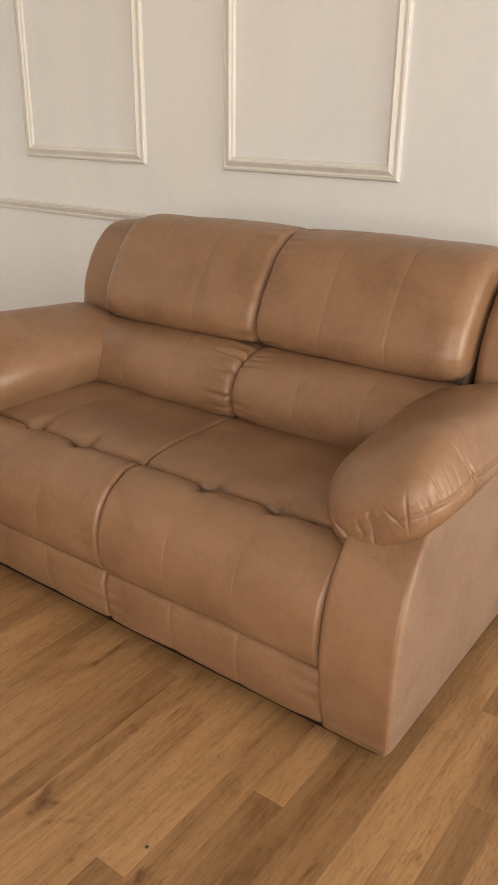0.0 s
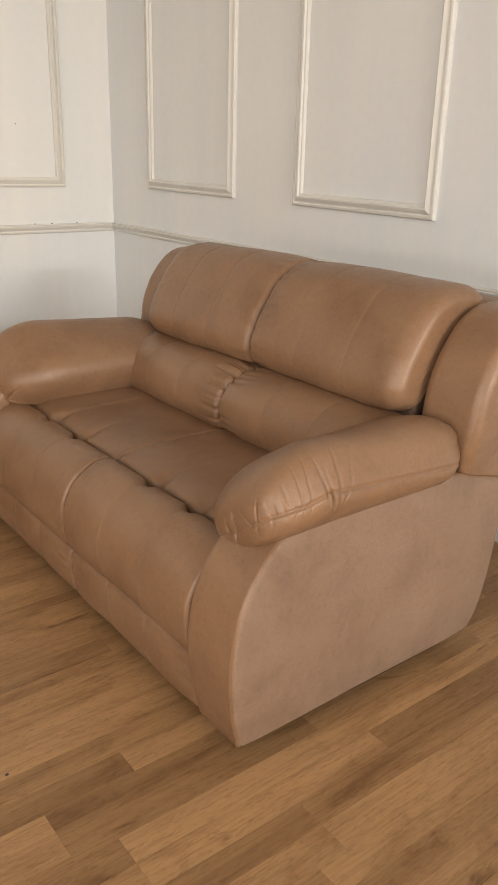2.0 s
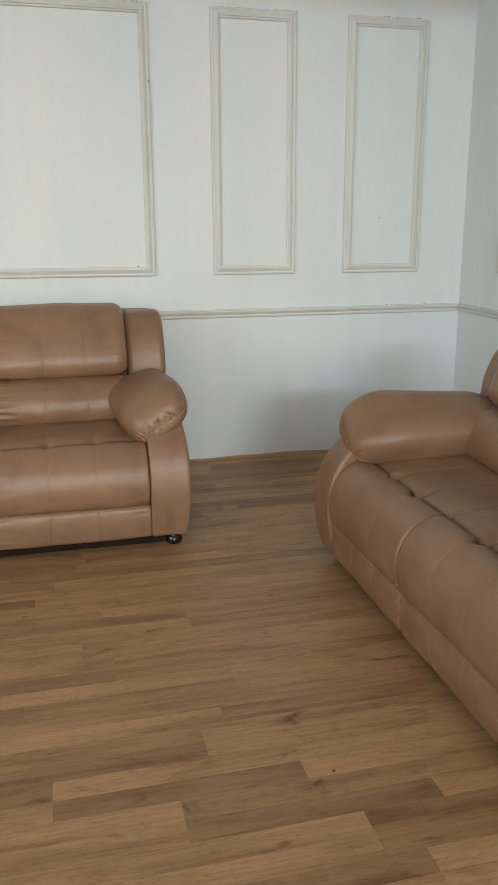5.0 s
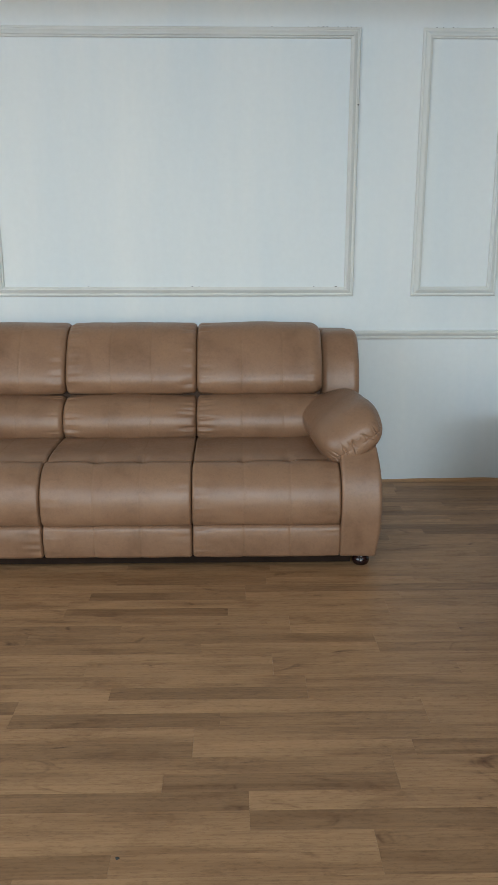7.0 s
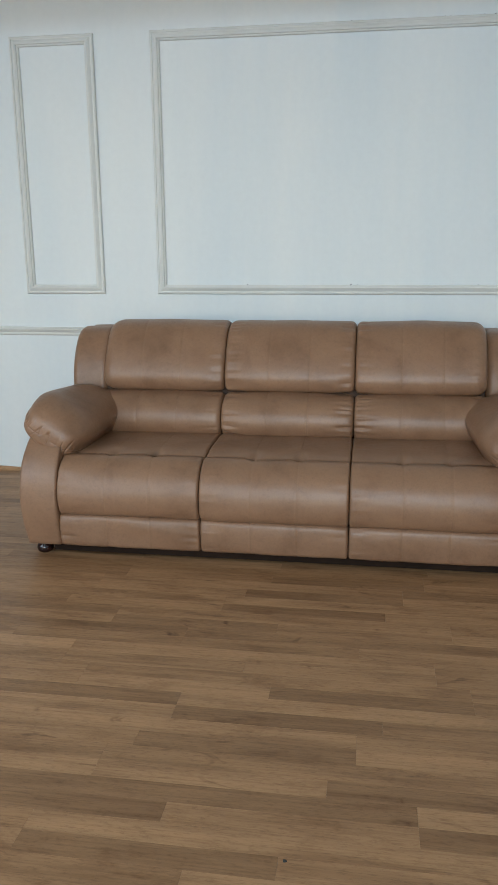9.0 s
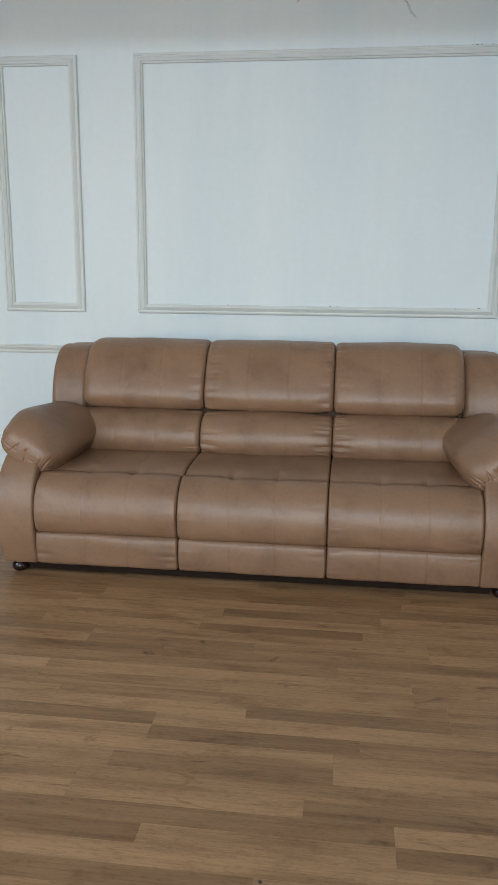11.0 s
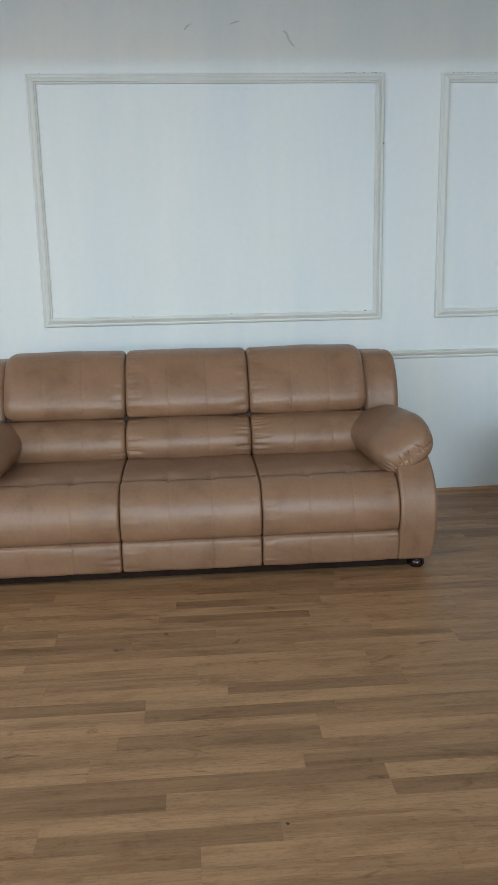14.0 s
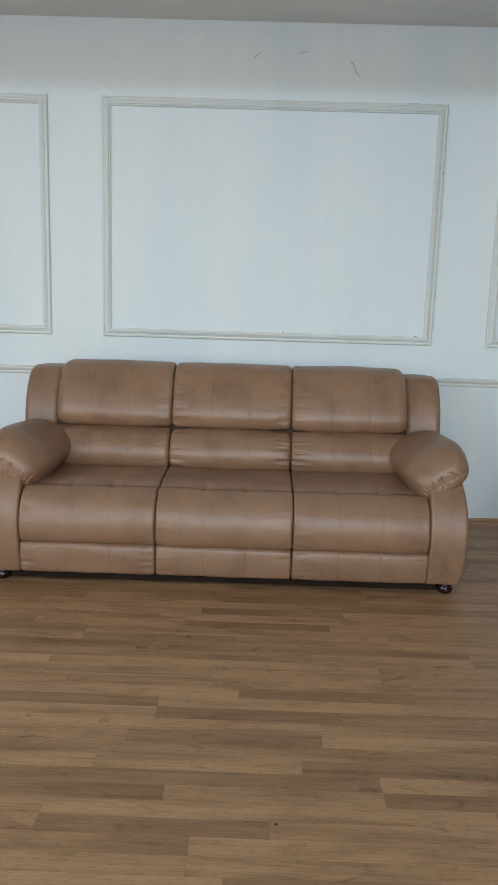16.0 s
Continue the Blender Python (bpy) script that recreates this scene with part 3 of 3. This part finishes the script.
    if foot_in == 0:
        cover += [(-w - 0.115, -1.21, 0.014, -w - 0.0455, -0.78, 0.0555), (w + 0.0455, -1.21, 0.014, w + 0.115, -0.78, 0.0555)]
    part("shade_sheet", boxes(cover), UNDER_SHADE, base, "dark sheet standing in for the shade under the sofa")
    for x in (-1, 1):
        for y in (1.29 - foot_in, 0.70):
            foot(base, x * (w + 0.092 - foot_in), -y)
    base.matrix_world = where
    return tagged(base, label, "sofa", "matching tan sofas")


sofa("sofa", 3, pose(-2.906, 0.11, 0), 100, 0.0, 0.0, "three-seat tan leather sofa with pillow arms against wall")
sofa("loveseat", 2, pose(0, -2.217, 0, 0, 0, -90), 500, 0.035, 0.016, "two-seat tan leather loveseat with pillow arms on wood floor")

# ---- small marks ----
def blob(bm, x, y, z, r, flat, rng):
    made = bmesh.ops.create_icosphere(bm, subdivisions=2, radius=r, matrix=Matrix.Translation((x, y, z)))
    for v in made["verts"]:
        v.co += Vector(rng.normal(0, r * 0.18, 3))
        v.co.z = z + (v.co.z - z) * flat


rng = np.random.default_rng(5)
for x0, x1, z, count in ((-3.687, -1.784, Z1, 16), (-1.474, -1.017, Z1, 14), (-0.738, -0.279, Z1, 12), (-3.687, -1.784, Z0 + 0.05, 7), (-0.8, -0.2, 0.855, 4)):
    bm = bmesh.new()
    for _ in range(count):
        blob(bm, rng.uniform(x0, x1) if rng.random() < 0.4 else x1 - abs(rng.normal(0, 0.16)), -0.006, z + 0.0005, rng.uniform(0.002, 0.0048), 0.6, rng)
    tagged(part("dust", bm, GRIME), "dark dust crumbs on top of moulding", "dust", kind="stuff")


def smudge(points, width, mat, label):
    bm = bmesh.new()
    p = spline(points, 24, False)
    rows = []
    for i, (x, z) in enumerate(p):
        h = width * (0.35 + 0.65 * math.sin(math.pi * (i + 0.4) / 24.5)) * rng.uniform(0.6, 1.2)
        d = p[min(i + 1, 23)] - p[max(i - 1, 0)]
        nx, nz = -d[1] / np.hypot(*d), d[0] / np.hypot(*d)
        rows.append([bm.verts.new((x + k * nx * h, -0.0012, z + k * nz * h)) for k in (-1, 0, 1)])
    for a, b in zip(rows, rows[1:]):
        for k in range(2):
            bm.faces.new((a[k], a[k + 1], b[k + 1], b[k]))
    tagged(part("wall_mark", bm, mat), label, "mark", kind="structure")


smudge([(-2.336, 2.556), (-2.318, 2.545), (-2.298, 2.505), (-2.27, 2.477)], 0.007, SMUDGE, "grey scuff on plaster above moulding")
smudge([(-2.818, 2.59), (-2.838, 2.578), (-2.853, 2.560)], 0.005, SMUDGE, "grey scuff on plaster above moulding")
smudge([(-2.56, 2.603), (-2.588, 2.597), (-2.62, 2.586)], 0.004, SMUDGE, "grey scuff on plaster above moulding")

def speck(name, x, y, z, r, flat, label, category):
    bm = bmesh.new()
    blob(bm, 0, 0, 0, r, flat, rng)
    ob = part(name, bm, GRIME)
    ob.location = (x, y, z)
    return tagged(ob, label, category)


speck("debris", -2.689, -2.800, 0.001, 0.0042, 0.35, "small dark crumb of dirt on wood floor", "debris")
speck("debris", -1.733, -2.712, 0.001, 0.0036, 0.3, "small dark crumb of dirt on wood floor", "debris")
speck("nail", -0.525, -0.001, 1.337, 0.0034, 0.9, "small dark nail head in white wall", "nail")
speck("nail", -1.79, -0.018, 1.99, 0.004, 0.9, "small dark nail head in white wall", "nail")

# floor edging: the vinyl sheet curls a little up the north wall
verts, faces = [], []
xs = np.linspace(-6.4, 0, 260)
for x in xs:
    h = 0.020 + 0.010 * math.sin(2.1 * x + 0.6) + 0.006 * math.sin(5.3 * x + 1.0) + 0.0015 * math.sin(17 * x)
    verts += [(x, -0.03, 0.0012), (x, -0.012, 0.004), (x, -0.005, h * 0.6), (x, -0.0035, h), (x, -0.0005, h), (x, -0.0005, 0.0)]
for i in range(len(xs) - 1):
    faces += [(i * 6 + j, (i + 1) * 6 + j, (i + 1) * 6 + j + 1, i * 6 + j + 1) for j in range(5)]
tagged(part("baseboard", mesh_of("baseboard", verts, faces), STRIP), "curled brown vinyl floor edge against white wall", kind="structure")

# ---- floor strips ----
# two-strip boards: the northern strip of a board is one piece, the southern one is cut in the middle
ROW, START, BOARD = 0.067, -2.454, 1.19
# an end joint of the boards in each course, by the course's number from START
ENDS = {-7: -1.364, -6: -1.293, -5: -1.625, -4: -1.714, -3: -2.109, -2: -2.395, -1: -2.016, 0: -2.542, 1: -1.876, 2: -2.209, 3: -2.306, 4: -1.947, 5: -2.232, 6: -1.858, 7: -2.385, 8: -2.300}
# places along the rows where the print is dark, and where it is pale
DARK = {0: (-2.84,), -4: (-3.3, -2.1), -3: (-3.0,), -6: (-3.0, -1.8), -2: (-2.3,), 2: (-2.8,), 3: (-3.6,), 4: (-2.5,), 9: (-3.6,), 10: (-3.1,), 14: (-2.7,), 15: (-2.0,), 16: (-2.6,), -8: (-1.4,), -7: (-1.3,), -9: (-2.2,), -10: (-0.7,), -11: (-1.9,)}
PALE = {-3: (-1.8,), -6: (-2.4,), -2: (-2.9,), 1: (-3.1,), 0: (-2.2,), 3: (-2.4,), 4: (-3.1,), -9: (-1.1,), -10: (-1.3,), -12: (-1.9,), -4: (-2.7, -1.5), 13: (-2.5,), 8: (-2.2,)}
frng = np.random.default_rng(21)
shared = {}


def strip_geometry(x0, x1, y0, y1):
    g, c, z = 0.0001, 0.00025, 0.0
    return ([(x0 + g, y0 + g, z - c), (x1 - g, y0 + g, z - c), (x1 - g, y1 - g, z - c), (x0 + g, y1 - g, z - c),
             (x0 + g + c, y0 + g + c, z), (x1 - g - c, y0 + g + c, z), (x1 - g - c, y1 - g - c, z), (x0 + g + c, y1 - g - c, z),
             (x0 + g, y0 + g, z - 0.006), (x1 - g, y0 + g, z - 0.006), (x1 - g, y1 - g, z - 0.006), (x0 + g, y1 - g, z - 0.006)],
            [(4, 5, 6, 7), (0, 1, 5, 4), (1, 2, 6, 5), (2, 3, 7, 6), (3, 0, 4, 7), (8, 9, 1, 0), (9, 10, 2, 1), (10, 11, 3, 2), (11, 8, 0, 3)])


floor_ob = bpy.data.objects["floor"]
rest_v, rest_f, made = [], [], 0


def lay(a, b, row, y1, full):
    """One printed strip of a board."""
    global made
    y0 = START + row * ROW
    tone = frng.uniform(0.3, 0.8)
    if any(a < x < b for x in DARK.get(row, ())):
        tone = 0.18
    elif any(a < x < b for x in PALE.get(row, ())):
        tone = 0.8
    if full and made < 300 and -4.6 < a < -0.5 and -3.6 < y0 < -0.9:
        key = round(b - a, 4)
        if key not in shared:
            v, f = strip_geometry(0, key, 0, ROW)
            shared[key] = mesh_of("plank", v, f, False)
            shared[key].materials.append(STRIP)
        ob = part("plank", shared[key], None, floor_ob)
        ob.location = (a, y0, 0)
        ob.color = (tone, tone, tone, 1)
        made += 1
    else:
        v, f = strip_geometry(a, b, y0, y1)
        k = len(rest_v)
        rest_v.extend(v)
        rest_f.extend(tuple(i + k for i in q) for q in f)


for course in range(-49, 19):
    x = ENDS.get(course, -2.0 + BOARD * frng.random()) - 5 * BOARD
    while x < 0:
        for row, a, b in ((2 * course, x, x + BOARD / 2), (2 * course, x + BOARD / 2, x + BOARD), (2 * course + 1, x, x + BOARD)):
            y0 = START + row * ROW
            y1 = min(y0 + ROW, -0.002)
            whole = a >= -6.4 and b <= -0.001 and y1 > y0 + ROW - 0.001
            a, b = max(a, -6.4), min(b, -0.001)
            if b - a > 0.004 and y1 - y0 > 0.004 and y0 > -9.0:
                lay(a, b, row, y1, whole)
        x += BOARD
tagged(part("planks", mesh_of("planks", rest_v, rest_f, False), STRIP_REST, floor_ob), "brown oak-look floor strips", kind="stuff")
